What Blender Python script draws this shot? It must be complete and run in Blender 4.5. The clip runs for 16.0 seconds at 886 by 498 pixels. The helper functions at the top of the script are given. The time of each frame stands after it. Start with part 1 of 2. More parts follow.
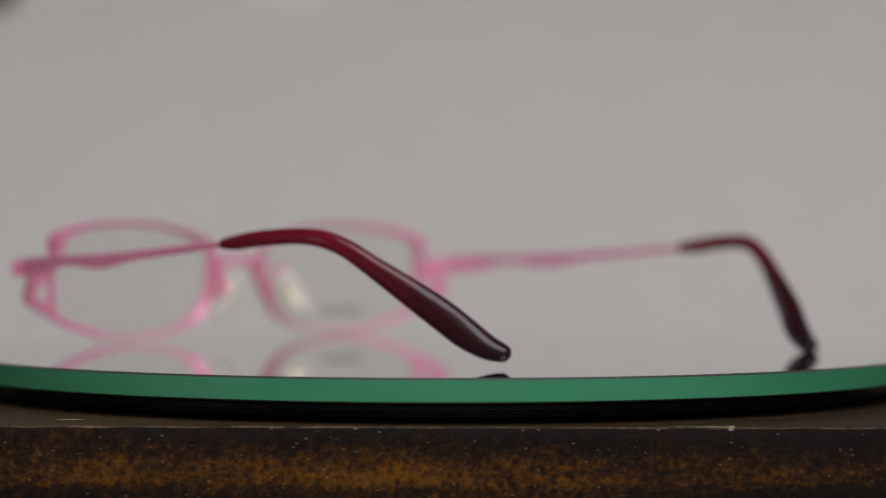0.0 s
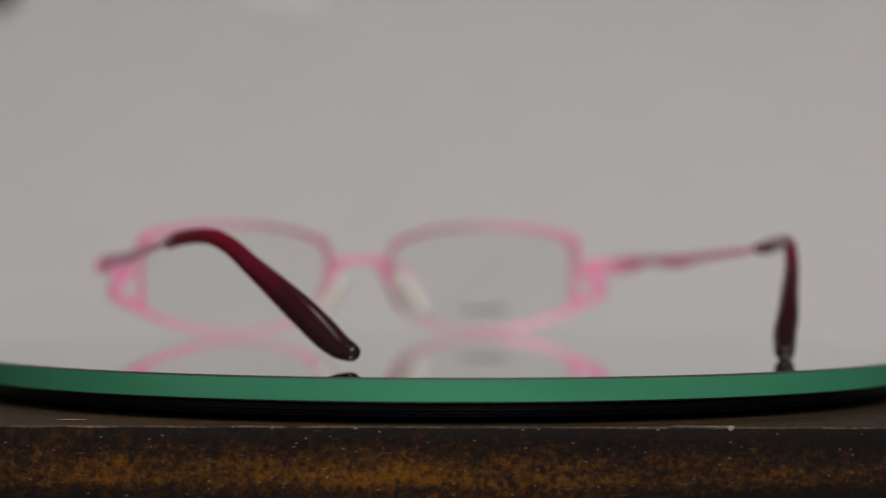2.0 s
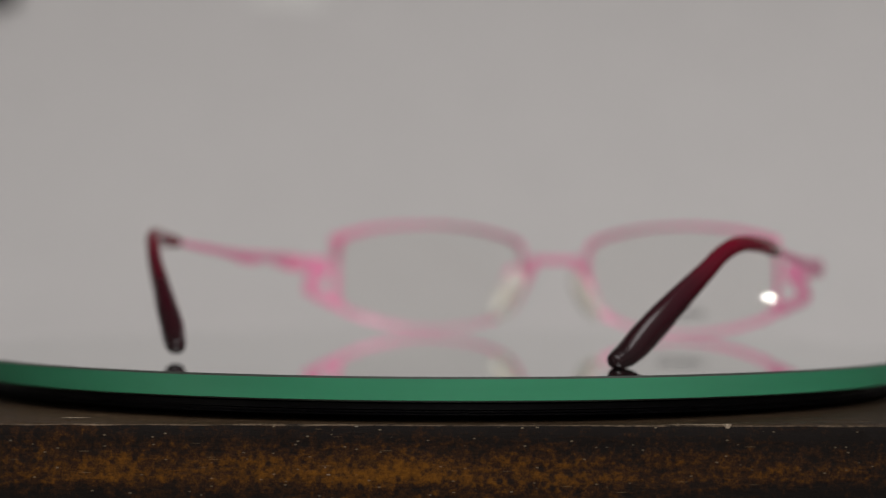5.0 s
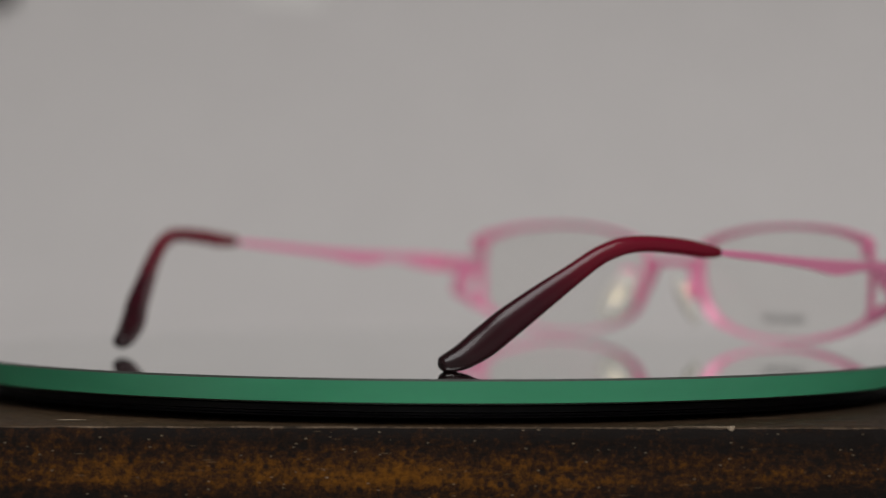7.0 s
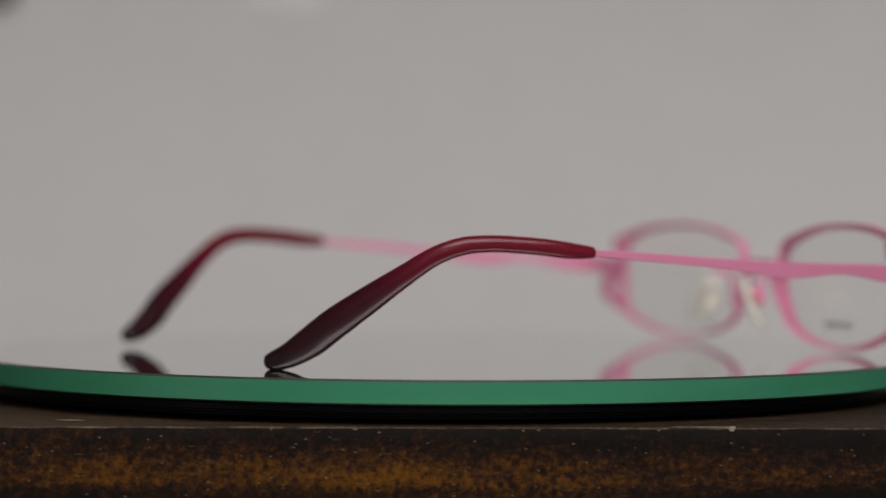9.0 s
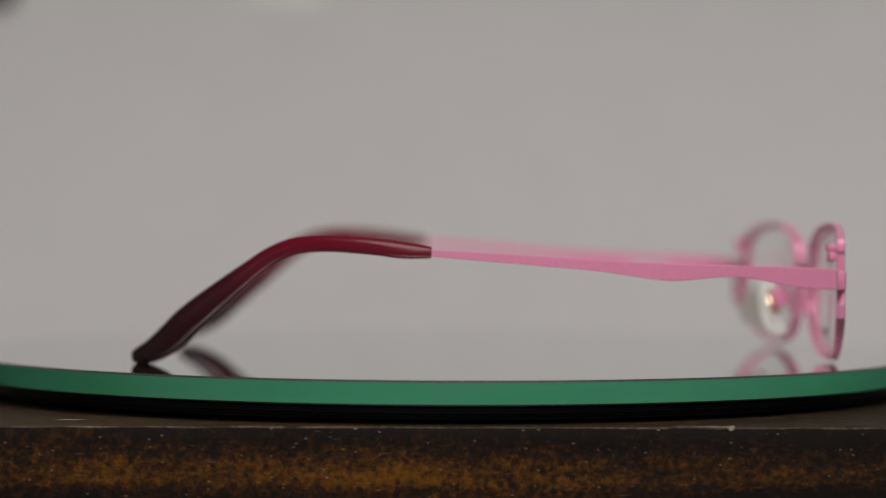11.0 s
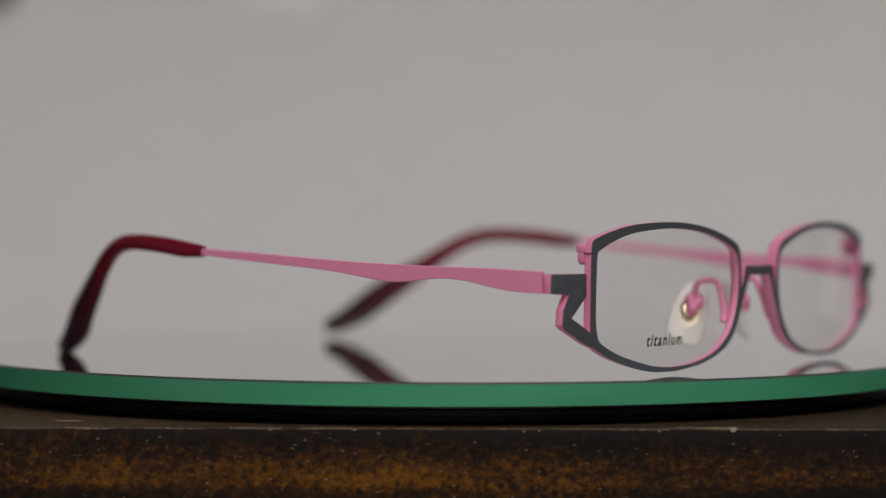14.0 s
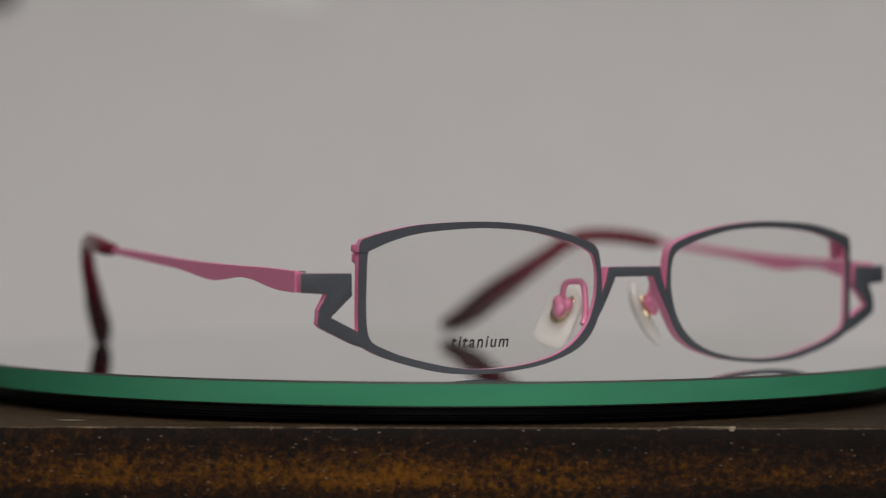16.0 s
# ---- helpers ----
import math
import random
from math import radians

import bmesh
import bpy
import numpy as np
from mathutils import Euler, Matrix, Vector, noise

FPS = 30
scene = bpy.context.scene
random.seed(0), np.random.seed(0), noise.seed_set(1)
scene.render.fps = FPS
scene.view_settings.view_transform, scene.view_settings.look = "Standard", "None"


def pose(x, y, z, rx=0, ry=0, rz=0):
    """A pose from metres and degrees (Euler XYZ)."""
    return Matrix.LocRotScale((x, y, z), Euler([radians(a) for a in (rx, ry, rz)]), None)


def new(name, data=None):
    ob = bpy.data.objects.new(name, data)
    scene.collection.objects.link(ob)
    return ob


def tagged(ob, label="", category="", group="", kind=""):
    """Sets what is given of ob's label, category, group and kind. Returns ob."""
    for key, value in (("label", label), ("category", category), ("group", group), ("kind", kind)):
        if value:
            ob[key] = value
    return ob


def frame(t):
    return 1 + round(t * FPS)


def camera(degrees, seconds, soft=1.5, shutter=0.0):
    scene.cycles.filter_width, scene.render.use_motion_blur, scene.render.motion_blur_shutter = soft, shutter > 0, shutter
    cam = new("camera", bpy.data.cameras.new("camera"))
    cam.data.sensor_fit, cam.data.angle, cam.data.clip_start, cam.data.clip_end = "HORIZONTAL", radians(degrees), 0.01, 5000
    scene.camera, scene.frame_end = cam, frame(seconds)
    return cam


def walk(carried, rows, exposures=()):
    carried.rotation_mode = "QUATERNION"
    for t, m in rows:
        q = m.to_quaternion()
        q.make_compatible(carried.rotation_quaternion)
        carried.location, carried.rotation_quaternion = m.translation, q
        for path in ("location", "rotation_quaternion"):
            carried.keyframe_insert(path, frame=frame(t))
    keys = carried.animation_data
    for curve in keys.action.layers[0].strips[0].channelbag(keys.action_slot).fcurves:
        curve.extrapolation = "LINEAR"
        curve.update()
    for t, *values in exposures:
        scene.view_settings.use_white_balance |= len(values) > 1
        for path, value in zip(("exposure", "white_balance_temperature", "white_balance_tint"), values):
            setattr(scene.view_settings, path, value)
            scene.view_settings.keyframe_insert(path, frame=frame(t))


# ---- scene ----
# camera: a still one on a tripod, with a shallow depth of field
cam = camera(20.88, 16.0, soft=1.2)
EYE = pose(0.00072, -0.5184, 0.0265, 89.491, 0, 0) @ pose(0, 0, 0, 0, 0, 0.133)
cam.data.dof.use_dof = True
cam.data.dof.focus_distance = 0.430
cam.data.dof.aperture_fstop = 8.3
# the lens breathes as it focuses: a few millimetres back and forth along its axis
BREATH = [(0, 1.0), (2, 1.6), (3, 3.1), (3.5, 3.4), (4, 7.2), (4.4, 7.2), (5.6, 4.2), (6.5, 2.1), (7.5, 0), (9, 0), (11.5, 1.0), (12, 0), (12.5, -2.1), (14.5, -2.1), (15, -0.5), (16, 0)]
walk(cam, [(t, EYE @ pose(0, 0, 0.001 * back)) for t, back in BREATH],
     [(0, 0.03), (1, 0.04), (2, 0.05), (3, 0.07), (4, 0.1), (6.5, 0.0), (9, 0.0), (11.5, 0.02), (12.5, 0.0), (15, 0.0), (16, 0.03)])

MM = 0.001

# ---- world and lights ----
world = bpy.data.worlds.new("world")
scene.world = world
world.use_nodes = True
world.node_tree.nodes["Background"].inputs[0].default_value = (0.9, 0.92, 1.0, 1)
world.node_tree.nodes["Background"].inputs[1].default_value = 0.05


def area_light(name, m, sx, sy, watts, colour):
    data = bpy.data.lights.new(name, "AREA")
    data.shape, data.size, data.size_y, data.energy, data.color = "RECTANGLE", sx, sy, watts, colour
    ob = new(name, data)
    ob.matrix_world = m
    return ob


# added key light, source unseen; two small bulbs: behind the camera and beside the table
area_light("overhead_key", pose(0.36, -1.3, 1.5), 1.5, 1.5, 33.5, (1.0, 0.978, 0.98))


def bulb(x, y, z, watts):
    data = bpy.data.lights.new("bulb", "POINT")
    data.energy, data.shadow_soft_size, data.color = watts, 0.016, (1.0, 0.93, 0.84)
    new("bulb", data).location = (x, y, z)


bulb(0.10, -1.7, 0.46, 3.0)
bulb(-1.05, -0.80, 0.10, 0.7)


# ---- materials ----
def material(name):
    mat = bpy.data.materials.new(name)
    mat.use_nodes = True
    nt = mat.node_tree
    return mat, nt, nt.nodes["Principled BSDF"]


def node(nt, kind, **values):
    n = nt.nodes.new(kind)
    for key, value in values.items():
        n.inputs[key.replace("_", " ")].default_value = value
    return n


def ramp(nt, source, stops):
    n = nt.nodes.new("ShaderNodeValToRGB")
    while len(n.color_ramp.elements) < len(stops):
        n.color_ramp.elements.new(0.5)
    for e, (at, c) in zip(n.color_ramp.elements, stops):
        e.position, e.color = at, (*c, 1)
    nt.links.new(source, n.inputs[0])
    return n


def noise_node(nt, scale, detail=4, rough=0.55, stretch=None):
    co = nt.nodes.new("ShaderNodeTexCoord")
    n = node(nt, "ShaderNodeTexNoise", Scale=scale, Detail=detail, Roughness=rough)
    if stretch:
        mp = node(nt, "ShaderNodeMapping", Scale=stretch)
        nt.links.new(co.outputs["Object"], mp.inputs[0])
        nt.links.new(mp.outputs[0], n.inputs[0])
    else:
        nt.links.new(co.outputs["Object"], n.inputs[0])
    return n


def bump(nt, bsdf, height, strength, distance):
    b = node(nt, "ShaderNodeBump", Strength=strength, Distance=distance)
    nt.links.new(height, b.inputs["Height"])
    nt.links.new(b.outputs[0], bsdf.inputs["Normal"])


def plain(name, colour, rough, metal=0.0, vary=0.12, scale=900, bump_mm=0.01, coat=0.0):
    """A surface with a colour that varies slightly, uneven gloss and fine relief."""
    mat, nt, b = material(name)
    n = noise_node(nt, scale)
    lo, hi = [c * (1 - vary) for c in colour], [min(1, c * (1 + vary)) for c in colour]
    r = ramp(nt, n.outputs[0], [(0.3, lo), (0.7, hi)])
    nt.links.new(r.outputs[0], b.inputs["Base Color"])
    big = noise_node(nt, scale / 9)
    rr = ramp(nt, big.outputs[0], [(0.3, (rough * 0.8,) * 3), (0.7, (min(1, rough * 1.25),) * 3)])
    nt.links.new(rr.outputs[0], b.inputs["Roughness"])
    b.inputs["Metallic"].default_value = metal
    b.inputs["Coat Weight"].default_value = coat
    if bump_mm:
        bump(nt, b, n.outputs[0], 0.4, bump_mm * MM)
    return mat


PINK = plain("pink_paint", (0.88, 0.295, 0.475), 0.36, 0.1, 0.05, 2500, 0.006)
GREY = plain("dark_grey_paint", (0.073, 0.079, 0.090), 0.45, 0.1, 0.10, 2500, 0.006)
GOLD = plain("gold_plate", (0.95, 0.80, 0.52), 0.14, 1.0, 0.05, 1500, 0)
STEEL = plain("screw_steel", (0.6, 0.58, 0.57), 0.25, 1.0, 0.05, 1500, 0)
BLACK = plain("black_plastic", (0.006, 0.006, 0.0065), 0.45, 0, 0.2, 600, 0.02)
BLACK.node_tree.nodes["Principled BSDF"].inputs["Specular IOR Level"].default_value = 0.2
BARE = plain("bare_wood", (0.38, 0.30, 0.21), 0.7, 0, 0.25, 900, 0.05)
CHAMFER = plain("ground_glass_edge", (0.05, 0.06, 0.05), 0.4, 0, 0.2, 700, 0.02)
PAPER = plain("backdrop_paper", (0.66, 0.64, 0.625), 0.9, 0, 0.015, 40, 0.05)
PAINT = plain("wall_paint", (0.30, 0.297, 0.298), 0.8, 0, 0.03, 20, 0.2)
TABLE = plain("table_laminate", (0.42, 0.40, 0.38), 0.5, 0, 0.06, 60, 0.02)
FLOORING = plain("floor_vinyl", (0.3, 0.28, 0.26), 0.5, 0, 0.1, 10, 0.1)
TAPE = plain("white_tape", (0.82, 0.81, 0.78), 0.6, 0, 0.03, 200, 0.02)
PRINT = plain("black_print", (0.012, 0.012, 0.012), 0.6, 0, 0.1, 900, 0)
PALE_PRINT = plain("pale_print", (0.85, 0.6, 0.7), 0.6, 0, 0.05, 900, 0)


def mirror_material():
    mat, nt, b = material("mirror_glass")
    b.inputs["Base Color"].default_value = (0.705, 0.735, 0.715, 1)
    b.inputs["Metallic"].default_value = 1.0
    n = noise_node(nt, 60, 5)
    r = ramp(nt, n.outputs[0], [(0.35, (0.012,) * 3), (0.75, (0.045,) * 3)])
    nt.links.new(r.outputs[0], b.inputs["Roughness"])
    return mat


def glass_edge_material():
    mat, nt, b = material("green_glass_edge")
    n = noise_node(nt, 25, 4, 0.5, (1, 1, 6))
    r = ramp(nt, n.outputs[0], [(0.3, (0.050, 0.270, 0.142)), (0.7, (0.062, 0.320, 0.170))])
    nt.links.new(r.outputs[0], b.inputs["Base Color"])
    b.inputs["Roughness"].default_value = 0.22
    b.inputs["IOR"].default_value = 1.5
    b.inputs["Subsurface Weight"].default_value = 0.2
    b.inputs["Subsurface Radius"].default_value = (0.002, 0.006, 0.004)
    fine = noise_node(nt, 900, 3)
    bump(nt, b, fine.outputs[0], 0.3, 0.02 * MM)
    return mat


def lens_material():
    """Thin clear plastic: what is behind shows through, with more gloss at a slant."""
    mat, nt, b = material("clear_lens")
    out = nt.nodes["Material Output"]
    clear = nt.nodes.new("ShaderNodeBsdfTransparent")
    clear.inputs[0].default_value = (0.985, 0.985, 0.98, 1)
    gloss = nt.nodes.new("ShaderNodeBsdfGlossy")
    gloss.inputs["Roughness"].default_value = 0.02
    slant = node(nt, "ShaderNodeLayerWeight", Blend=0.5)
    power = nt.nodes.new("ShaderNodeMath")
    power.operation = "POWER"
    power.inputs[1].default_value = 5.0
    nt.links.new(slant.outputs["Facing"], power.inputs[0])
    fac = nt.nodes.new("ShaderNodeMath")
    fac.operation = "MULTIPLY_ADD"
    fac.inputs[1].default_value, fac.inputs[2].default_value = 0.5, 0.03
    nt.links.new(power.outputs[0], fac.inputs[0])
    mix = nt.nodes.new("ShaderNodeMixShader")
    nt.links.new(fac.outputs[0], mix.inputs[0])
    nt.links.new(clear.outputs[0], mix.inputs[1])
    nt.links.new(gloss.outputs[0], mix.inputs[2])
    nt.links.new(mix.outputs[0], out.inputs[0])
    nt.nodes.remove(b)
    return mat


def pad_material():
    mat, nt, b = material("clear_silicone")
    b.inputs["Base Color"].default_value = (0.97, 0.95, 0.90, 1)
    b.inputs["Roughness"].default_value = 0.08
    b.inputs["IOR"].default_value = 1.45
    n = noise_node(nt, 500, 3)
    bump(nt, b, n.outputs[0], 0.2, 0.02 * MM)
    # a clear body with some milkiness
    clear = nt.nodes.new("ShaderNodeBsdfTransparent")
    clear.inputs[0].default_value = (1.0, 0.985, 0.95, 1)
    mix = nt.nodes.new("ShaderNodeMixShader")
    mix.inputs[0].default_value = 0.60
    nt.links.new(clear.outputs[0], mix.inputs[1])
    nt.links.new(b.outputs[0], mix.inputs[2])
    nt.links.new(mix.outputs[0], nt.nodes["Material Output"].inputs[0])
    return mat


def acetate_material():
    """Burgundy acetate: red at the sleeve's front, near-black brown towards its end."""
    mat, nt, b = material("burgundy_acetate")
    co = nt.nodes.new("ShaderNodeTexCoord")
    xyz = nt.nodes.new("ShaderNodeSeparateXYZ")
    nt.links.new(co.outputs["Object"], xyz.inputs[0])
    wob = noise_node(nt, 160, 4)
    # colour ramp in place of light absorbed in the translucent, thicker end
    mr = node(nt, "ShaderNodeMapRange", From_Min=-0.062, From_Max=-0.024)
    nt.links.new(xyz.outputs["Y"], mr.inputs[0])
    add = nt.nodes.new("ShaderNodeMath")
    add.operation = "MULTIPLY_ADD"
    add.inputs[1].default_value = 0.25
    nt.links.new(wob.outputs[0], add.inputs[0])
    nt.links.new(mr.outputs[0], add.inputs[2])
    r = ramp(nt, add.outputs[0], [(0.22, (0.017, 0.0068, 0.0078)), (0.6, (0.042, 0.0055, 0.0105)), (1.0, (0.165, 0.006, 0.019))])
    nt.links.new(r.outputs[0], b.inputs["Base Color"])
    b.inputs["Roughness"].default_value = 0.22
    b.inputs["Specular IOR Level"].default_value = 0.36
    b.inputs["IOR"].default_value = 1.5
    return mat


def sums(nt, op, a, c, k=None):
    m = nt.nodes.new("ShaderNodeMath")
    m.operation = op
    for i, v in enumerate((a, c, k)):
        if isinstance(v, (int, float)):
            m.inputs[i].default_value = v
        elif v is not None:
            nt.links.new(v, m.inputs[i])
    return m.outputs[0]


def flecks(nt, scale, stretch, size, keep):
    """A mask of small scattered flecks; keep is the share of cells that hold one."""
    co = nt.nodes.new("ShaderNodeTexCoord")
    mp = node(nt, "ShaderNodeMapping", Scale=stretch)
    nt.links.new(co.outputs["Object"], mp.inputs[0])
    vor = node(nt, "ShaderNodeTexVoronoi", Scale=scale)
    nt.links.new(mp.outputs[0], vor.inputs["Vector"])
    dot = ramp(nt, vor.outputs["Distance"], [(size * 0.5, (1, 1, 1)), (size, (0, 0, 0))])
    hue = nt.nodes.new("ShaderNodeSeparateColor")
    nt.links.new(vor.outputs["Color"], hue.inputs[0])
    few = sums(nt, "LESS_THAN", hue.outputs[0], keep)
    return sums(nt, "MULTIPLY", sums(nt, "MULTIPLY", dot.outputs[0], few), sums(nt, "MULTIPLY_ADD", hue.outputs[1], 0.7, 0.3))


def mixed(nt, factor, a, colour):
    m = nt.nodes.new("ShaderNodeMix")
    m.data_type = "RGBA"
    nt.links.new(factor, m.inputs["Factor"])
    nt.links.new(a, m.inputs["A"])
    m.inputs["B"].default_value = (*colour, 1)
    return m.outputs["Result"]


def wood_material(name, dark, brown, amber, shift):
    """Dark varnished timber, rubbed through to amber wood, with pale flecks and dark pores."""
    mat, nt, b = material(name)
    patch = noise_node(nt, 26, 5, 0.65, (0.55, 1, 2.0))
    grain = noise_node(nt, 190, 7, 0.75, (0.3, 1, 1.6))
    cells = noise_node(nt, 1000, 6, 0.8, (0.75, 1, 0.85))
    co = nt.nodes.new("ShaderNodeTexCoord")
    xyz = nt.nodes.new("ShaderNodeSeparateXYZ")
    nt.links.new(co.outputs["Object"], xyz.inputs[0])
    # the rubbed band runs along the board's face, below its arris
    down = node(nt, "ShaderNodeMapRange", From_Min=-0.009, From_Max=-0.023)
    nt.links.new(xyz.outputs["Z"], down.inputs[0])
    band = ramp(nt, down.outputs[0], [(0.1, (0, 0, 0)), (0.42, (0.85, 0.85, 0.85)), (0.62, (1, 1, 1)), (0.76, (0.3, 0.3, 0.3))])
    worn = sums(nt, "MULTIPLY_ADD", patch.outputs[0], 0.7, sums(nt, "MULTIPLY_ADD", band.outputs[0], 0.30, shift - 0.27))
    worn = sums(nt, "MULTIPLY_ADD", grain.outputs[0], 0.7, worn)
    off = sums(nt, "ADD", xyz.outputs["X"], 0.012)  # most rubbed a little off the middle
    worn = sums(nt, "MULTIPLY_ADD", sums(nt, "MULTIPLY", off, off), -24.0, worn)
    worn = sums(nt, "MULTIPLY_ADD", cells.outputs[0], 1.5, sums(nt, "SUBTRACT", worn, 0.1))
    r = ramp(nt, sums(nt, "MULTIPLY", worn, 0.6), [(0.6, dark), (0.73, brown), (0.94, amber)])
    col = mixed(nt, flecks(nt, 430, (0.35, 1, 0.9), 0.34, 0.22), r.outputs[0], (0.010, 0.007, 0.0055))
    col = mixed(nt, flecks(nt, 800, (0.7, 1, 0.6), 0.42, 0.35), col, (0.010, 0.007, 0.0055))
    col = mixed(nt, flecks(nt, 950, (0.5, 1, 1.3), 0.17, 0.3), col, (0.26, 0.20, 0.13))
    col = mixed(nt, flecks(nt, 520, (0.18, 1, 3.0), 0.12, 0.34), col, (0.26, 0.18, 0.10))
    col = mixed(nt, flecks(nt, 400, (0.5, 1, 1.7), 0.085, 0.2), col, (0.50, 0.42, 0.32))
    nt.links.new(col, b.inputs["Base Color"])
    b.inputs["Specular IOR Level"].default_value = 0.1
    rr = ramp(nt, grain.outputs[0], [(0.3, (0.5,) * 3), (0.7, (0.78,) * 3)])
    nt.links.new(rr.outputs[0], b.inputs["Roughness"])
    bump(nt, b, sums(nt, "MULTIPLY_ADD", cells.outputs[0], 0.5, grain.outputs[0]), 0.9, 0.45 * MM)
    return mat


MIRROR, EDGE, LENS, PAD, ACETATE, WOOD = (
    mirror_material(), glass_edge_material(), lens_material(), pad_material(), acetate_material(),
    wood_material("dark_varnished_wood", (0.0080, 0.0058, 0.0046), (0.032, 0.0135, 0.0050), (0.16, 0.062, 0.0065), -0.055))
# the board's top faces take paler tones of the same wood
WOOD_TOP = wood_material("paler_board_top", (0.026, 0.0165, 0.0095), (0.052, 0.032, 0.0175), (0.10, 0.064, 0.037), 0.15)
WOOD_ARRIS = wood_material("rubbed_arris", (0.03, 0.022, 0.016), (0.12, 0.085, 0.055), (0.30, 0.22, 0.15), 0.2)

# ---- building helpers ----
def part(name, bm, mats, parent=None, label="", smooth=True):
    """Links a bmesh as one mesh object, under a thing or a part if one is given."""
    bmesh.ops.recalc_face_normals(bm, faces=bm.faces)
    mesh = bpy.data.meshes.new(name)
    bm.to_mesh(mesh)
    bm.free()
    for m in mats if isinstance(mats, (list, tuple)) else [mats]:
        mesh.materials.append(m)
    for f in mesh.polygons:
        f.use_smooth = smooth
    if smooth:
        mesh.set_sharp_from_angle(angle=radians(38))
    ob = new(name, mesh)
    if parent:
        ob.parent = parent
    if label:
        tagged(ob, label)
    return ob


def box(x0, x1, y0, y1, z0, z1, bevel=0.0, bm=None):
    bm = bm or bmesh.new()
    made = bmesh.ops.create_cube(bm, size=1.0)["verts"]
    for v in made:
        v.co = ((x0 + x1) / 2 + v.co.x * (x1 - x0), (y0 + y1) / 2 + v.co.y * (y1 - y0), (z0 + z1) / 2 + v.co.z * (z1 - z0))
    if bevel:
        edges = list({e for v in made for e in v.link_edges})
        bmesh.ops.bevel(bm, geom=edges, offset=bevel, segments=2, affect="EDGES", profile=0.5)
    return bm


def loft(sections, bm=None):
    """A skin over closed sections of equal count, capped at both ends."""
    bm = bm or bmesh.new()
    rows = [[bm.verts.new(p) for p in s] for s in sections]
    n = len(rows[0])
    for a, c in zip(rows, rows[1:]):
        for i in range(n):
            bm.faces.new((a[i], a[(i + 1) % n], c[(i + 1) % n], c[i]))
    bm.faces.new(rows[0])
    bm.faces.new(rows[-1])
    return bm


def lathe(profile, steps, slots=None):
    """A solid of revolution about z from (radius, height) pairs; slots give each band its material."""
    bm = bmesh.new()
    rows = [[bm.verts.new((r * math.cos(6.2831853 * k / steps), r * math.sin(6.2831853 * k / steps), z)) for k in range(steps)] for r, z in profile]
    for j, (a, c) in enumerate(zip(rows, rows[1:])):
        for i in range(steps):
            f = bm.faces.new((a[i], a[(i + 1) % steps], c[(i + 1) % steps], c[i]))
            f.material_index = slots[j] if slots else 0
    top = bm.faces.new(rows[0])
    top.material_index = slots[-2] if slots else 0
    low = bm.faces.new(rows[-1])
    low.material_index = slots[-1] if slots else 0
    return bm


def spline(points, per, closed=False):
    """Catmull-Rom through the points."""
    pts = [Vector(p) for p in points]
    n = len(pts)
    out = []
    for i in range(n if closed else n - 1):
        if closed:
            a, b, c, d = (pts[(i + k) % n] for k in (-1, 0, 1, 2))
        else:
            a, b, c, d = pts[max(i - 1, 0)], pts[i], pts[i + 1], pts[min(i + 2, n - 1)]
        for k in range(per):
            t = k / per
            out.append(0.5 * (2 * b + (c - a) * t + (2 * a - 5 * b + 4 * c - d) * t * t + (3 * b - a - 3 * c + d) * t ** 3))
    if not closed:
        out.append(pts[-1])
    return out


def tube(points, radius, sides=8, bm=None):
    """A round wire along a path; radius is one number or one per point."""
    pts = [Vector(p) for p in points]
    radii = radius if isinstance(radius, (list, tuple)) else [radius] * len(pts)
    sections, side = [], None
    for i, p in enumerate(pts):
        d = (pts[min(i + 1, len(pts) - 1)] - pts[max(i - 1, 0)]).normalized()
        if side is None:
            side = d.orthogonal().normalized()
        side = (side - d * side.dot(d)).normalized()
        up = d.cross(side)
        sections.append([p + radii[i] * (math.cos(a) * side + math.sin(a) * up) for a in (6.2831853 * k / sides for k in range(sides))])
    return loft(sections, bm)


# ---- an unseen room added round the table ----
def room():
    # all out of view; their grey sets the ambient light and what gloss reflects
    for name, b in (("wall_north", (-1.6, 1.6, 1.3, 1.4, -0.8, 1.7)), ("wall_south", (-1.6, 1.6, -2.3, -2.2, -0.8, 1.7)),
                    ("wall_west", (-1.7, -1.6, -2.3, 1.4, -0.8, 1.7)), ("wall_east", (1.6, 1.7, -2.3, 1.4, -0.8, 1.7))):
        tagged(part(name, box(*b), PAINT, smooth=False), "unseen grey wall added for bounce and reflections", "wall", kind="structure")
    tagged(part("floor", box(-1.7, 1.7, -2.3, 1.4, -0.88, -0.8), FLOORING, smooth=False), "unseen brown floor added under the table", "floor", kind="structure")
    tagged(part("ceiling", box(-1.7, 1.7, -2.3, 1.4, 1.7, 1.78), PAINT, smooth=False), "unseen grey ceiling added for bounce and reflections", "ceiling", kind="structure")


def table():
    t = tagged(new("table"), "grey laminate table under the wooden board", "table")
    t.location = (0, 0.15, -0.8)
    part("tabletop", box(-0.7, 0.7, -0.4, 0.55, 0.721, 0.751, 0.002), TABLE, t)
    for x in (-0.64, 0.64):
        for y in (-0.34, 0.49):
            part("leg", box(x - 0.02, x + 0.02, y - 0.02, y + 0.02, 0.0, 0.721, 0.002), BLACK, t)


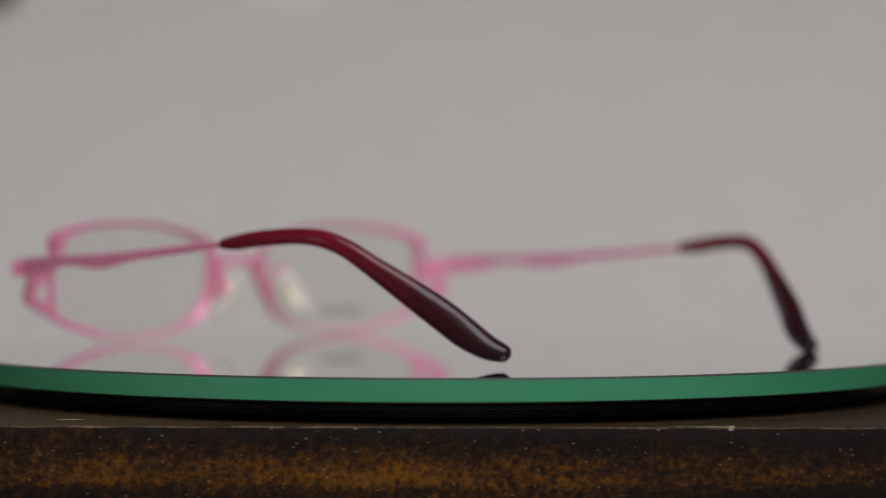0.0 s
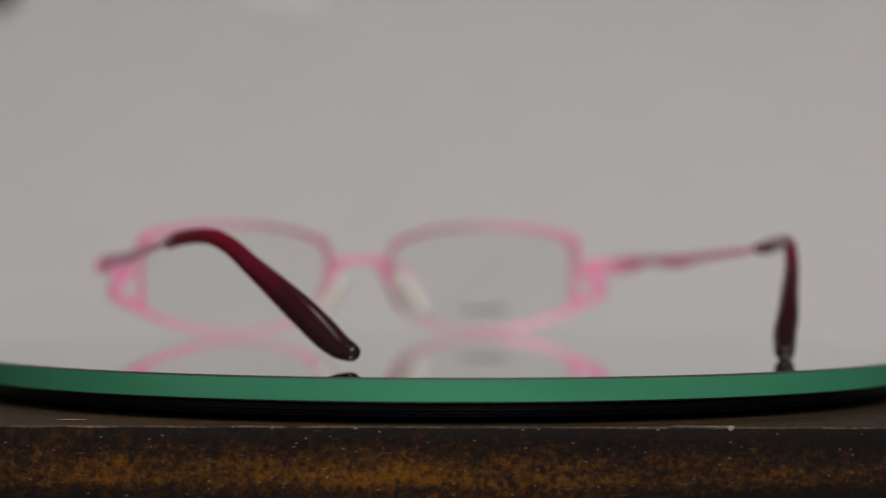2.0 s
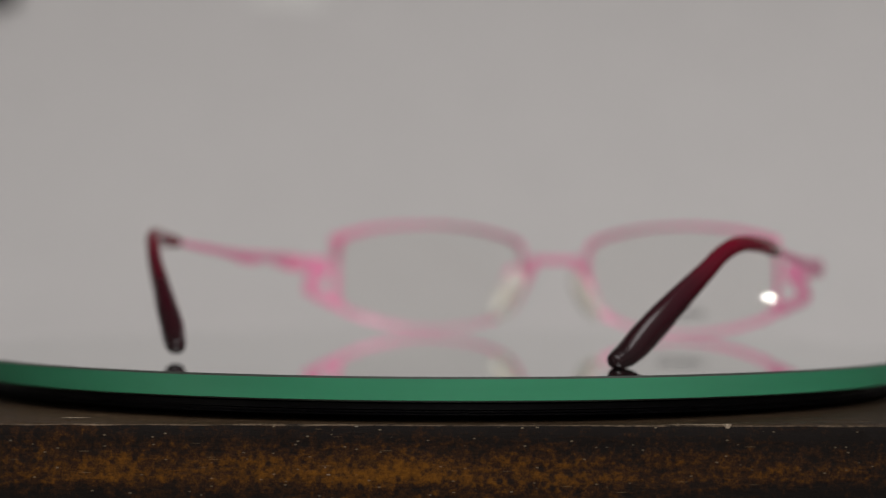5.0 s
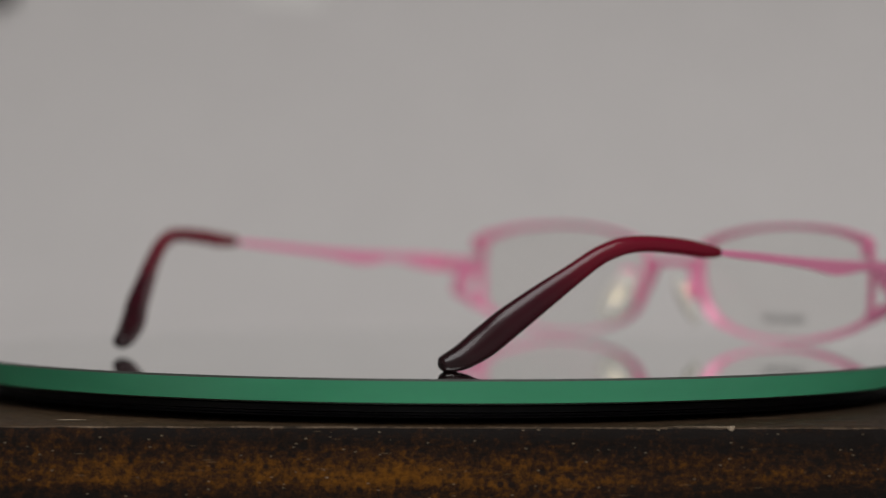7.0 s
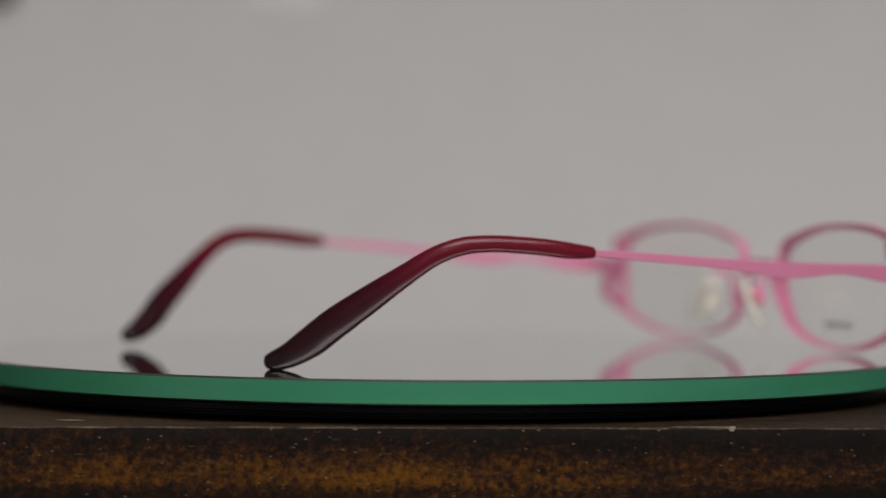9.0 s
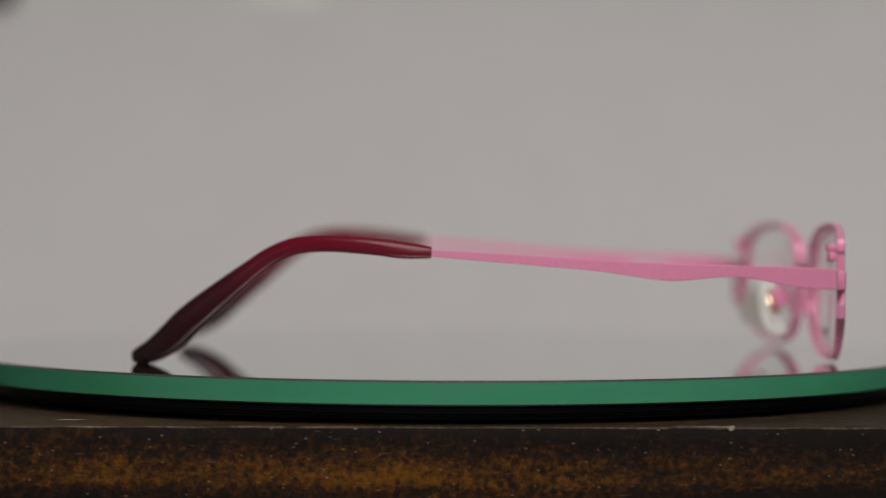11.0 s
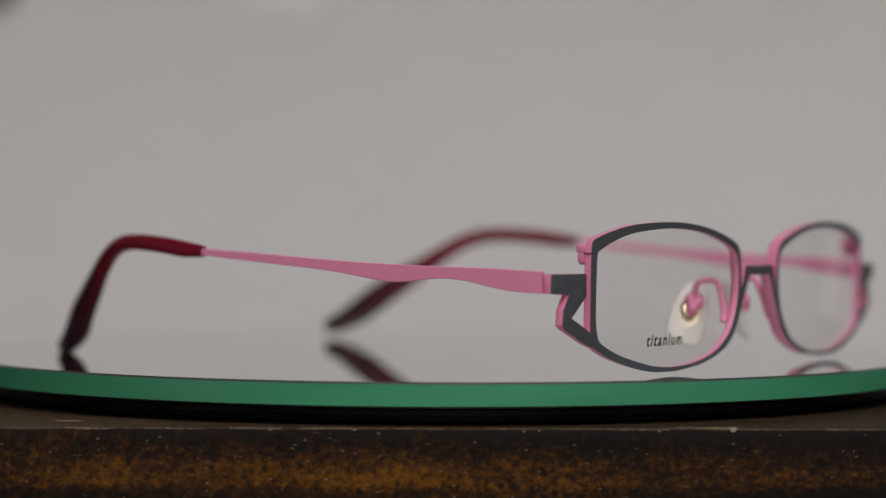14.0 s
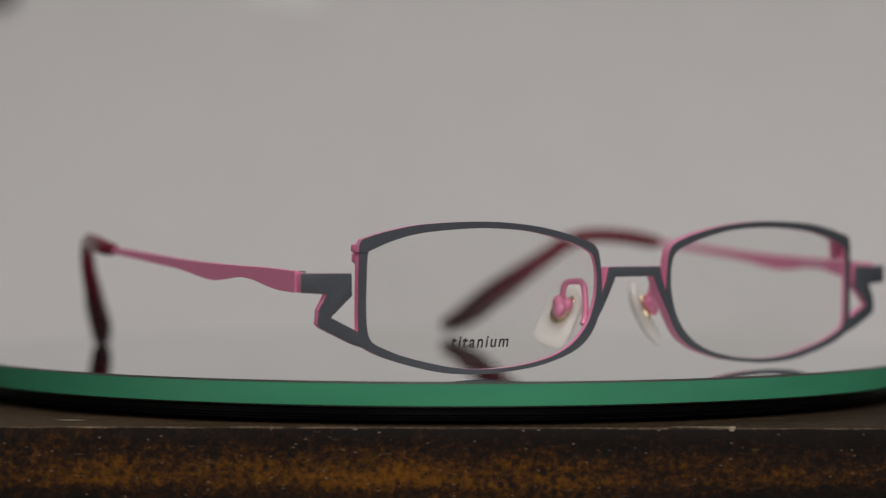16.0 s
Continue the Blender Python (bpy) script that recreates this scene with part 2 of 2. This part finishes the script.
def backdrop():
    """Grey paper that sweeps from the table up behind the turntable."""
    prof = [(0.16, 0.0)] + [(0.30 + 0.2 * math.sin(a), 0.2 - 0.2 * math.cos(a)) for a in (math.pi / 2 * k / 14 for k in range(15))] + [(0.505, 0.4), (0.51, 0.62)]
    bm = bmesh.new()
    nx = 24
    for off in (0.0, -0.0006):
        rows = []
        for j, (y, z) in enumerate(prof):
            rows.append([bm.verts.new((-0.6 + 1.2 * i / nx, y + 0.002 * math.sin(i * 0.8 + j * 0.3) * min(1, z * 4) - off, z - 0.0482 + (off if z < 0.01 else 0) * 0.3)) for i in range(nx + 1)])
        for a, c in zip(rows, rows[1:]):
            for i in range(nx):
                bm.faces.new((a[i], a[i + 1], c[i + 1], c[i]))
    return tagged(part("backdrop", bm, PAPER), "plain light grey seamless paper backdrop", "backdrop", kind="structure")


room()
table()
backdrop()


# ---- the wooden board ----
BOARD_TOP = -0.0081


def wooden_board():
    """A thick board with a worn, slightly uneven arris."""
    bm = bmesh.new()
    n = 260
    prof = [(0.13, -0.0405), (0.13, 0.0), (-0.02, 0.0), (-0.09, 0.0), (-0.0991, 0.0), (-0.1006, -0.00012), (-0.1009, -0.0003), (-0.1014, -0.0009), (-0.1016, -0.003),
            (-0.1017, -0.010), (-0.1016, -0.018), (-0.1016, -0.030), (-0.1008, -0.0403), (-0.0996, -0.0405)]
    rows = []
    for k in range(n + 1):
        x = -0.3 + 0.6 * k / n
        row = []
        for j, (y, z) in enumerate(prof):
            w = 0.00022 if 4 <= j <= 10 else 0
            d = noise.noise(Vector((x * 130, j * 0.7, 3.1))) + 0.5 * noise.noise(Vector((x * 420, j * 1.3, 8.0)))
            row.append((x, y + w * d, z + BOARD_TOP + (w * 0.6 * d if j in (5, 6, 7) else 0)))
        rows.append(row)
    loft(rows, bm)
    bmesh.ops.recalc_face_normals(bm, faces=bm.faces)
    for f in bm.faces:
        mid = f.calc_center_median()
        f.material_index = 1 if f.normal.z > 0.9 else 2 if mid.z > BOARD_TOP - 0.00045 and mid.y < 0 else 0
    board = tagged(part("wooden_board", bm, [WOOD, WOOD_TOP, WOOD_ARRIS]), "dark varnished wooden board, worn to amber on its edge", "board")
    # a pale splinter on the arris and bare streaks on the top
    rnd = random.Random(5)
    for x, y, w, d in ((0.0510, -0.1006, 0.0007, 0.0005), (0.0478, -0.1001, 0.0030, 0.00012), (0.0430, -0.1000, 0.0022, 0.0001)):
        chip = [[(x + w * u, y + d * v * (0.6 + 0.8 * rnd.random()), BOARD_TOP + h) for u, v in ((-1, -0.3), (-0.5, -1), (0.4, -0.9), (1, -0.1), (0.5, 0.8), (-0.6, 0.7))] for h in (-0.0006 if d > 0.0003 else -0.00012, 0.00012 if d > 0.0003 else 0.00004)]
        part("splinter", loft(chip), BARE, board, "pale bare splinter")
    for x, y, w in ((-0.0658, -0.0885, 0.0026),):
        streak = [[(x + w * u, y + 0.0006 * v * (0.5 + rnd.random()), BOARD_TOP + h) for u, v in ((-1, 0), (-0.4, -1), (0.3, -0.7), (1, 0), (0.4, 0.8), (-0.3, 0.9))] for h in (-0.0003, 0.00004)]
        part("streak", loft(streak), BARE, board, "pale worn streak")
    return board


wooden_board()


# ---- the turntable ----
PLATE_R = 0.1008


def turntable():
    t = tagged(new("turntable"), "round turntable with a thick green-edged mirror glass top", "turntable")
    prof = [(PLATE_R - 0.0004, 0.0), (PLATE_R, -0.0004), (PLATE_R, -0.0042), (PLATE_R - 0.0003, -0.0045)]
    part("glass_plate", lathe(prof, 360, [2, 1, 2, 0, 2]), [MIRROR, EDGE, CHAMFER], t, "mirror glass disc with a green polished edge")
    prof = [(0.0940, -0.0045), (0.0960, -0.0047), (0.0967, -0.0051), (0.0967, -0.0061), (0.0953, -0.0064), (0.0953, -0.0067), (0.0959, -0.0069), (0.0959, -0.0071), (0.0949, -0.0075)]
    part("base", lathe(prof, 240), BLACK, t, "black plastic base with a stepped edge")
    part("foot", lathe([(0.050, -0.0074), (0.052, -0.0075), (0.052, -0.0077), (0.050, BOARD_TOP + 0.0001)], 64), BLACK, t)
    return t


plate = turntable()


# ---- the eyeglasses ----
def bow(x):
    """The front's curve: how far forward (mm) it lies at x."""
    return 81.6 - 4.6 * (x / 57) ** 2


def front(x, z, depth, side=1):
    """A place on the front, in metres; x, z and depth behind its face in mm."""
    z += 0.5 * max(0, 1 - z / 16)
    if side < 0:  # this half stands a touch further forward
        return Vector((-1.011 * x, bow(x) + 0.2 * (x / 57) ** 2 - depth, z)) * MM
    return Vector((1.011 * side * x, bow(x) - depth, z)) * MM


RIM_OUTER = [(55.8, 24.9), (54.2, 25.75), (49.5, 27.0), (44.1, 27.9), (35.6, 28.4), (28.3, 28.3), (21.5, 27.6), (15.1, 26.3), (10.9, 25.0), (8.9, 24.0), (8.0, 22.6),
             (7.5, 19.5), (7.3, 15.5), (7.7, 12.0), (9.0, 8.5), (11.4, 5.6), (15.1, 3.5), (21.2, 1.7), (27.1, 0.9), (33, 0.55), (40.7, 1.1), (49.4, 3.3),
             (54.5, 5.5), (56.0, 7.6), (56.2, 10), (56.2, 16), (56.1, 22)]
RIM_INNER = [(54.35, 22.9), (53.2, 23.6), (49.5, 25.1), (44.1, 26.4), (35.6, 27.15), (28.7, 27.15), (21.8, 26.5), (15.1, 24.9), (11.5, 23.6), (9.6, 22.5), (8.9, 21.1),
             (8.5, 18.8), (8.6, 15.6), (9.3, 12.4), (10.6, 9.3), (12.7, 6.7), (15.2, 4.8), (18.8, 3.25), (23.5, 2.15), (28.2, 1.6), (33.9, 1.5), (39.6, 2.2),
             (47.3, 4.1), (52.0, 6.0), (53.8, 7.2), (54.5, 9.5), (54.7, 13.3), (54.6, 18.5)]
CENTRE = (32.0, 14.5)


def polar(control, angles):
    """The contour's radius about CENTRE at each angle."""
    pts = spline([(x, z, 0) for x, z in control], 8, True)
    got = sorted((math.atan2(p.y - CENTRE[1], p.x - CENTRE[0]), math.hypot(p.x - CENTRE[0], p.y - CENTRE[1])) for p in pts)
    return np.interp(angles, [a for a, _ in got], [r for _, r in got], period=2 * math.pi)


ANGLES = [-math.pi + 2 * math.pi * k / 220 for k in range(220)]
R_OUT, R_IN = polar(RIM_OUTER, ANGLES), polar(RIM_INNER, ANGLES)


def rim(side, parent):
    bm = bmesh.new()
    rows = []
    for a, ro, ri in zip(ANGLES, R_OUT, R_IN):
        # the lower wall is ground back; by the nose the outer wall is deeper
        cut = 0.2 * min(1, max(0, -math.sin(a) - 0.1) * 2) * min(1, max(0, 0.6 + math.cos(a) * 2))
        deep = 1.5 + 0.9 * min(1, max(0, -math.cos(a) * 1.6))
        ring = [(ro - 0.10, 0.0), (ro, 0.10), (ro - cut, deep - 0.15), (ro - cut - 0.12, deep), (ri + 0.2, 1.25), (ri, 1.05), (ri, 0.10), (ri + 0.08, 0.0)]
        rows.append([bm.verts.new(front(CENTRE[0] + r * math.cos(a), CENTRE[1] + r * math.sin(a), d, side)) for r, d in ring])
    n = len(rows)
    for i in range(n):
        p, q = rows[i], rows[(i + 1) % n]
        for k in range(8):
            f = bm.faces.new((p[k], p[(k + 1) % 8], q[(k + 1) % 8], q[k]))
            f.material_index = 1 if k in (0, 6, 7) else 0
    return part("rim", bm, [PINK, GREY], parent, "lens rim, dark grey in front, pink behind")


def lens_depth(x, z):
    """How far the lens's front lies behind the rim's face: it bulges in its middle."""
    return -0.05 + (x - CENTRE[0]) ** 2 / 400 + (z - CENTRE[1]) ** 2 / 220


def lens(side, parent):
    bm = bmesh.new()
    faces = []
    for depth in (0.0, 1.3):
        rings = []
        for k in range(1, 9):
            ring = []
            for a, r in zip(ANGLES[::2], R_IN[::2]):
                x, z = CENTRE[0] + k / 8 * (r + 0.05) * math.cos(a), CENTRE[1] + k / 8 * (r + 0.05) * math.sin(a)
                ring.append(bm.verts.new(front(x, z, depth + lens_depth(x, z), side)))
            rings.append(ring)
        mid = bm.verts.new(front(*CENTRE, depth + lens_depth(*CENTRE), side))
        n = len(rings[0])
        for i in range(n):
            bm.faces.new((mid, rings[0][i], rings[0][(i + 1) % n]))
            for a, c in zip(rings, rings[1:]):
                bm.faces.new((a[i], c[i], c[(i + 1) % n], a[(i + 1) % n]))
        faces.append(rings[-1])
    n = len(faces[0])
    for i in range(n):
        bm.faces.new((faces[0][i], faces[0][(i + 1) % n], faces[1][(i + 1) % n], faces[1][i]))
    ob = part("lens", bm, LENS, parent, "clear demo lens")
    ob.visible_shadow = False
    return ob


def plate_of(control, depth, side, bevel=0.12):
    """A flat sheet piece of the front cut to an outline, bent to the front's curve."""
    bm = bmesh.new()
    f = bm.faces.new([bm.verts.new((x, 0, z)) for x, z in control])
    made = bmesh.ops.extrude_face_region(bm, geom=[f])["geom"]
    for v in (g for g in made if isinstance(g, bmesh.types.BMVert)):
        v.co.y -= depth
    if bevel:
        bmesh.ops.bevel(bm, geom=list(bm.edges), offset=bevel, segments=2, affect="EDGES", profile=0.5)
    for g in bm.faces:
        g.material_index = 1 if all(v.co.y > -bevel - 0.001 for v in g.verts) else 0
    for v in bm.verts:
        if v.co.z < 10.2 and v.co.x > 20:  # the lower wall is ground back
            v.co.z += 0.15 * min(1, -v.co.y)
            v.co.x -= 0.1 * min(1, -v.co.y)
        v.co = front(v.co.x, v.co.z, -v.co.y, side)
    return bm


def end_piece(side, parent):
    outline = [(66.5, 19.4), (57.4, 19.35), (57.3, 15.4), (61.1, 11.5), (56.3, 8.9), (55.3, 7.4), (54.3, 5.5), (57.4, 6.6), (63.0, 9.5), (63.5, 10.3), (63.3, 12.9), (61.9, 15.7), (66.5, 16.0)]
    return part("end_piece", plate_of(outline, 1.6, side, 0.12), [PINK, GREY], parent, "zigzag end piece, dark grey in front")


def bridge(parent):
    half = [(5.9, 20.05), (6.5, 17.6), (7.3, 15.3), (8.2, 13.4), (9.6, 9.6), (9.0, 9.2), (7.1, 12.3), (5.6, 15.3), (4.3, 18.2)]
    outline = half + [(-x, z) for x, z in reversed(half)]
    return part("bridge", plate_of(outline, 2.2, 1, 0.1), [PINK, GREY], parent, "straight bridge, dark grey in front")


def closing_block(side, parent):
    bm = bmesh.new()
    y = bow(56.5)
    for z0, z1, deep in ((22.95, 24.4, 3.3), (21.2, 22.85, 3.0)):
        box(side * 54.5 * MM, side * 56.6 * MM, (y - deep) * MM, (y - 1.3) * MM, z0 * MM, z1 * MM, 0.0003, bm)
    ob = part("closing_block", bm, PINK, parent, "pink rim lock behind the rim's corner")
    tube_bm = tube([Vector((side * 55.6, y - 2.4, z)) * MM for z in (20.85, 21.1, 21.25)], [0.00055, 0.0007, 0.0007], 10)
    part("screw", tube_bm, STEEL, ob)
    seam = [[front(x, z, d, side) for x, d in ((54.45, -0.03), (56.3, -0.03), (56.3, 1.52), (54.45, 1.52))] for z in (22.86, 22.98)]
    part("seam", loft(seam), PRINT, ob, "thin dark joint where the rim opens")
    return ob


def settled(bm, side):
    """The temples as they are bent: each a little shorter than drawn, the one away from the printed lens higher."""
    for v in bm.verts:
        x, y, z = v.co / MM
        along = min(1, max(0, (72 - y) / 75))
        back = min(1, max(0, (-3 - y) / 56))
        if side < 0:
            x += 0.35 + 1.7 * min(1, max(0, (-14 - y) / 36))
            z += 0.65 * along - 0.75 * back - 0.4 * back * (1 - back)
            y += 3.3 * along + 1.0 * back
        else:
            x += 0.75 - 1.35 * along - 0.9 * back - 3.2 * back * (1 - back)
            z += -0.15 * along - 0.88 * back
            y += 0.84 * along + 1.2 * back
        v.co = Vector((x, y, z)) * MM
    return bm


def temple_x(y):
    u = (72 - y) / 76
    return 66.3 + 1.9 * u + 1.6 * u * (1 - u)


def temple(side, parent):
    top = [(-8, 22.35), (-4.0, 22.4), (7.3, 21.95), (18.5, 21.35), (29.5, 20.8), (40.3, 20.45), (51.0, 20.25), (61.6, 20.15), (72.3, 19.8)]
    low = [(-8, 21.5), (-4, 21.25), (1.7, 20.75), (12.9, 19.95), (24.0, 19.15), (29.5, 18.6), (34.9, 17.85), (40.3, 17.25), (44.6, 17.45), (51.0, 18.1), (56.3, 17.85), (61.6, 16.9), (66.8, 16.2), (72.3, 16.0)]
    tops, lows = spline([(y, z, 0) for y, z in top], 10), spline([(y, z, 0) for y, z in low], 10)
    sections = []
    for k in range(91):
        y = -8 + 80.3 * k / 90
        zt = np.interp(y, [p.x for p in tops], [p.y for p in tops])
        zl = np.interp(y, [p.x for p in lows], [p.y for p in lows])
        x, w, c = temple_x(y), 0.42, 0.12
        ring = [(w, zt - c), (w - c, zt), (-w + c, zt), (-w, zt - c), (-w, zl + c), (-w + c, zl), (w - c, zl), (w, zl + c)]
        sections.append([Vector((side * (x + dx), y + 1.15, z)) * MM for dx, z in ring])
    arm = part("temple", settled(loft(sections), side), PINK, parent, "slim pink temple with a wavy lower edge")

    # sleeve: centre line, half height, half width
    line = [(68.0, -3.9, 21.9, 0.95, 0.85), (68.0, -4.6, 21.95, 1.15, 1.0), (68.1, -9.0, 22.3, 1.55, 1.15), (67.8, -13.5, 22.9, 1.6, 1.2), (67.0, -18.5, 23.35, 1.6, 1.25), (65.7, -24.0, 23.6, 1.6, 1.35),
            (64.2, -29.0, 23.1, 1.7, 1.45), (62.3, -33.6, 21.25, 1.8, 1.5), (60.0, -38.3, 17.9, 2.05, 1.6), (56.6, -43.8, 13.5, 2.6, 1.9), (53.2, -49.3, 9.0, 3.0, 2.25), (50.5, -53.0, 5.5, 2.95, 2.4),
            (48.5, -56.5, 3.0, 2.4, 2.25), (47.1, -59.0, 1.9, 1.9, 1.95), (46.6, -60.1, 1.6, 1.5, 1.65), (46.35, -60.6, 1.45, 1.0, 1.1), (46.25, -60.8, 1.4, 0.4, 0.45)]
    pts = spline([p[:3] for p in line], 6)
    size = spline([(p[3], p[4], 0) for p in line], 6)
    sections = []
    for i, p in enumerate(pts):
        d = (pts[min(i + 1, len(pts) - 1)] - pts[max(i - 1, 0)]).normalized()
        out = Vector((1, 0, 0.12))
        out = (out - d * out.dot(d)).normalized()
        up = d.cross(out)
        h, w = size[i].x, size[i].y
        ring = []
        for k in range(48):
            a = 2 * math.pi * k / 48
            ca, sa = math.cos(a), math.sin(a)
            # a rounded section, chamfered between its upper and outer faces
            e = (1.1 if sa > 0 else 0.7) if ca > 0 else 0.9
            q = p + out * (w * math.copysign(abs(ca) ** e, ca)) + up * (h * math.copysign(abs(sa) ** e, sa))
            ring.append(Vector((side * q.x, q.y + 1.1 * max(0, 1 + (p.y + 4) / 50), q.z)) * MM)
        sections.append(ring)
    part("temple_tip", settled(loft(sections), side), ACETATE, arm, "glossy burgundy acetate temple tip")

    hinge_bm = bmesh.new()
    for z0, z1 in ((16.4, 17.3), (17.4, 18.4), (18.5, 19.4)):
        x = side * 64.9
        tube([Vector((x, 71.4, z)) * MM for z in (z0, z0 + 0.05, z1 - 0.05, z1)], [0.0009, 0.001, 0.001, 0.0009], 12, hinge_bm)
        box(min(x, side * 66.2) * MM, max(x, side * 66.2) * MM, 69.6 * MM, 72.0 * MM, z0 * MM, z1 * MM, 0, hinge_bm)
    hinge = part("hinge", settled(hinge_bm, side), PINK, arm, "pink three-barrel hinge")
    part("screw", tube([Vector((side * 64.9, 71.4, z)) * MM for z in (19.38, 19.6, 19.7)], [0.0007, 0.0007, 0.0005], 10), STEEL, arm)
    # unreadable print inside the temple
    bars = bmesh.new()
    for k in range(4):
        y = 50.0 + 2.2 * k
        x = temple_x(y + 0.7) - 0.43
        box(side * (x - 0.02) * MM, side * (x + 0.02) * MM, y * MM, (y + 1.5) * MM, 18.7 * MM, 19.4 * MM, 0, bars)
    part("print", settled(bars, side), PALE_PRINT, arm, "pale print inside the temple")
    return arm


def nose_pad(side, parent):
    mid = Vector((9.5, 71.2, 10.6))
    long_ax = Vector((-0.52, 0.0, 0.85)).normalized()
    face = Vector((-0.72, -0.68, -0.44))
    face = (face - long_ax * face.dot(long_ax)).normalized()
    wide = long_ax.cross(face)

    def at(u, v, w):
        q = mid + wide * u + long_ax * v + face * w
        return Vector((side * q.x, q.y, q.z)) * MM

    sections = []
    for w, s in ((-0.85, 0.80), (-0.7, 0.93), (-0.3, 1.0), (0.1, 1.0), (0.5, 0.93), (0.9, 0.78), (1.2, 0.58), (1.38, 0.36), (1.45, 0.12)):
        ring = []
        for k in range(32):
            a = 2 * math.pi * k / 32
            ca, sa = math.cos(a), math.sin(a)
            u = 3.5 * s * math.copysign(abs(ca) ** 0.62, ca) * (1.0 - 0.2 * sa)
            v = 6.6 * s * math.copysign(abs(sa) ** 0.62, sa)
            ring.append(at(u, v, w - 0.012 * v * v))
        sections.append(ring)
    pad = part("nose_pad", loft(sections), PAD, parent, "clear milky silicone nose pad")
    # an oval gold plate on the pad's back, and a gently domed one inside the pad
    insert = bmesh.new()
    rows = []
    for w, k in ((-1.45, 0.5), (-1.35, 0.85), (-1.1, 1.0), (-0.8, 1.0), (-0.6, 0.9)):
        rows.append([at(0.15 + 1.75 * k * math.cos(a), 0.75 + 2.75 * k * math.sin(a), w) for a in (2 * math.pi * n / 28 for n in range(28))])
    loft(rows, insert)
    for u0, v0 in ((-1.1, 3.4), (1.2, 2.6)):
        tube([at(u0, v0, w) for w in (-2.0, -1.9, -1.7, -1.3)], [r * MM for r in (0.2, 0.42, 0.55, 0.55)], 12, insert)
    rows = []
    for v, k in ((-3.0, 0.25), (-2.8, 0.5), (-2.3, 0.78), (-1.3, 0.95), (0.0, 1.0), (1.8, 0.95), (2.8, 0.78), (3.4, 0.5), (3.7, 0.25)):
        arc = [(2.0 * k * math.cos(a), -0.35 + 0.55 * k * math.sin(a) - 0.015 * v * v) for a in (math.pi * n / 10 for n in range(11))]
        rows.append([at(u, v, w) for u, w in arc])
    loft(rows, insert)
    part("insert", insert, GOLD, pad, "gold-coloured metal insert")
    # the two-lobed swivel box and the looped guard arm to the rim
    holder = bmesh.new()
    for u0, v0, ru, rv in ((-0.85, 1.75, 1.15, 1.35), (0.75, 1.75, 1.15, 1.35), (-0.05, 0.55, 1.3, 1.7)):
        rows = []
        for w, r in ((-3.5, 0.3), (-3.3, 0.72), (-2.8, 0.97), (-2.2, 1.0), (-1.7, 0.9), (-1.35, 0.6)):
            rows.append([at(u0 + ru * r * math.cos(a), v0 + rv * r * math.sin(a), w) for a in (2 * math.pi * k / 16 for k in range(16))])
        loft(rows, holder)
    part("pad_holder", holder, PINK, pad, "pink swivel box")
    start = mid + long_ax * 1.9 + face * -2.2
    path = spline([start, start + Vector((0.3, 0.4, 2.0)), start + Vector((0.1, 1.1, 3.7)), start + Vector((-1.0, 2.5, 4.1)), start + Vector((-1.7, 4.1, 3.6)),
                   Vector((8.7, 78.0, 13.4)), Vector((9.2, 78.6, 10.8)), Vector((9.9, 78.9, 9.4))], 6)
    wire = tube([Vector((side * q.x, q.y, q.z)) * MM for q in path], 0.00058, 10)
    part("pad_arm", wire, PINK, pad, "pink looped wire guard arm")
    return pad


def lens_print(parent):
    """The word on the demo lens, cut from the built-in font and laid on the lens."""
    curve = bpy.data.curves.new("print", "FONT")
    curve.body, curve.size, curve.shear, curve.space_character = "titanium", 1.0, 0.16, 1.22
    curve.offset = 0.019
    ob = new("print_source", curve)
    bpy.context.view_layer.update()
    mesh = bpy.data.meshes.new_from_object(ob.evaluated_get(bpy.context.evaluated_depsgraph_get()))
    bpy.data.objects.remove(ob)
    width = max(v.co.x for v in mesh.vertices)
    for v in mesh.vertices:
        x = 37.7 - v.co.x / width * 11.6
        z = 5.45 + v.co.y * 3.2
        v.co = front(x, z, lens_depth(x, z) + 1.33)
    mesh.materials.append(PRINT)
    word = new("print", mesh)
    word.parent = parent
    tagged(word, "black word printed on the lens")


def eyeglasses():
    g = tagged(new("eyeglasses"), "pink and grey metal eyeglasses with burgundy tips on mirror turntable", "eyeglasses")
    for side in (1, -1):
        rim(side, g)
        pane = lens(side, g)
        if side > 0:
            lens_print(pane)
        end_piece(side, g)
        closing_block(side, g)
        temple(side, g)
        nose_pad(side, g)
    bridge(g)
    return g


glasses = eyeglasses()


# ---- fixtures ----
def clip():
    """A black paper clip at the backdrop's side."""
    c = tagged(new("paper_clip"), "black clip on the paper backdrop", "clip")
    part("body", box(-0.205, -0.1795, 0.490, 0.4975, 0.1203, 0.14, 0.003), BLACK, c)
    tagged(part("tape", box(-0.0815, -0.050, 0.4975, 0.4985, 0.1205, 0.14), TAPE), "strip of white tape on the backdrop", "tape")


clip()


# ---- what moves: the turntable turns at two turns a minute, with the eyeglasses on it ----
def turn(t):
    return pose(0, 0, 0, 0, 0, 8.768 - 11.969 * (t - 3.5)) @ pose(0, 0, 0, -0.152, 0.104, 0)


def motions():
    times = [k * 0.5 for k in range(33)]
    walk(plate, [(t, turn(t)) for t in times])
    walk(glasses, [(t, turn(t) @ pose(6.5 * MM, -3.05 * MM, 0.38 * MM, -0.5985, 0.153, -7.07)) for t in times])


motions()
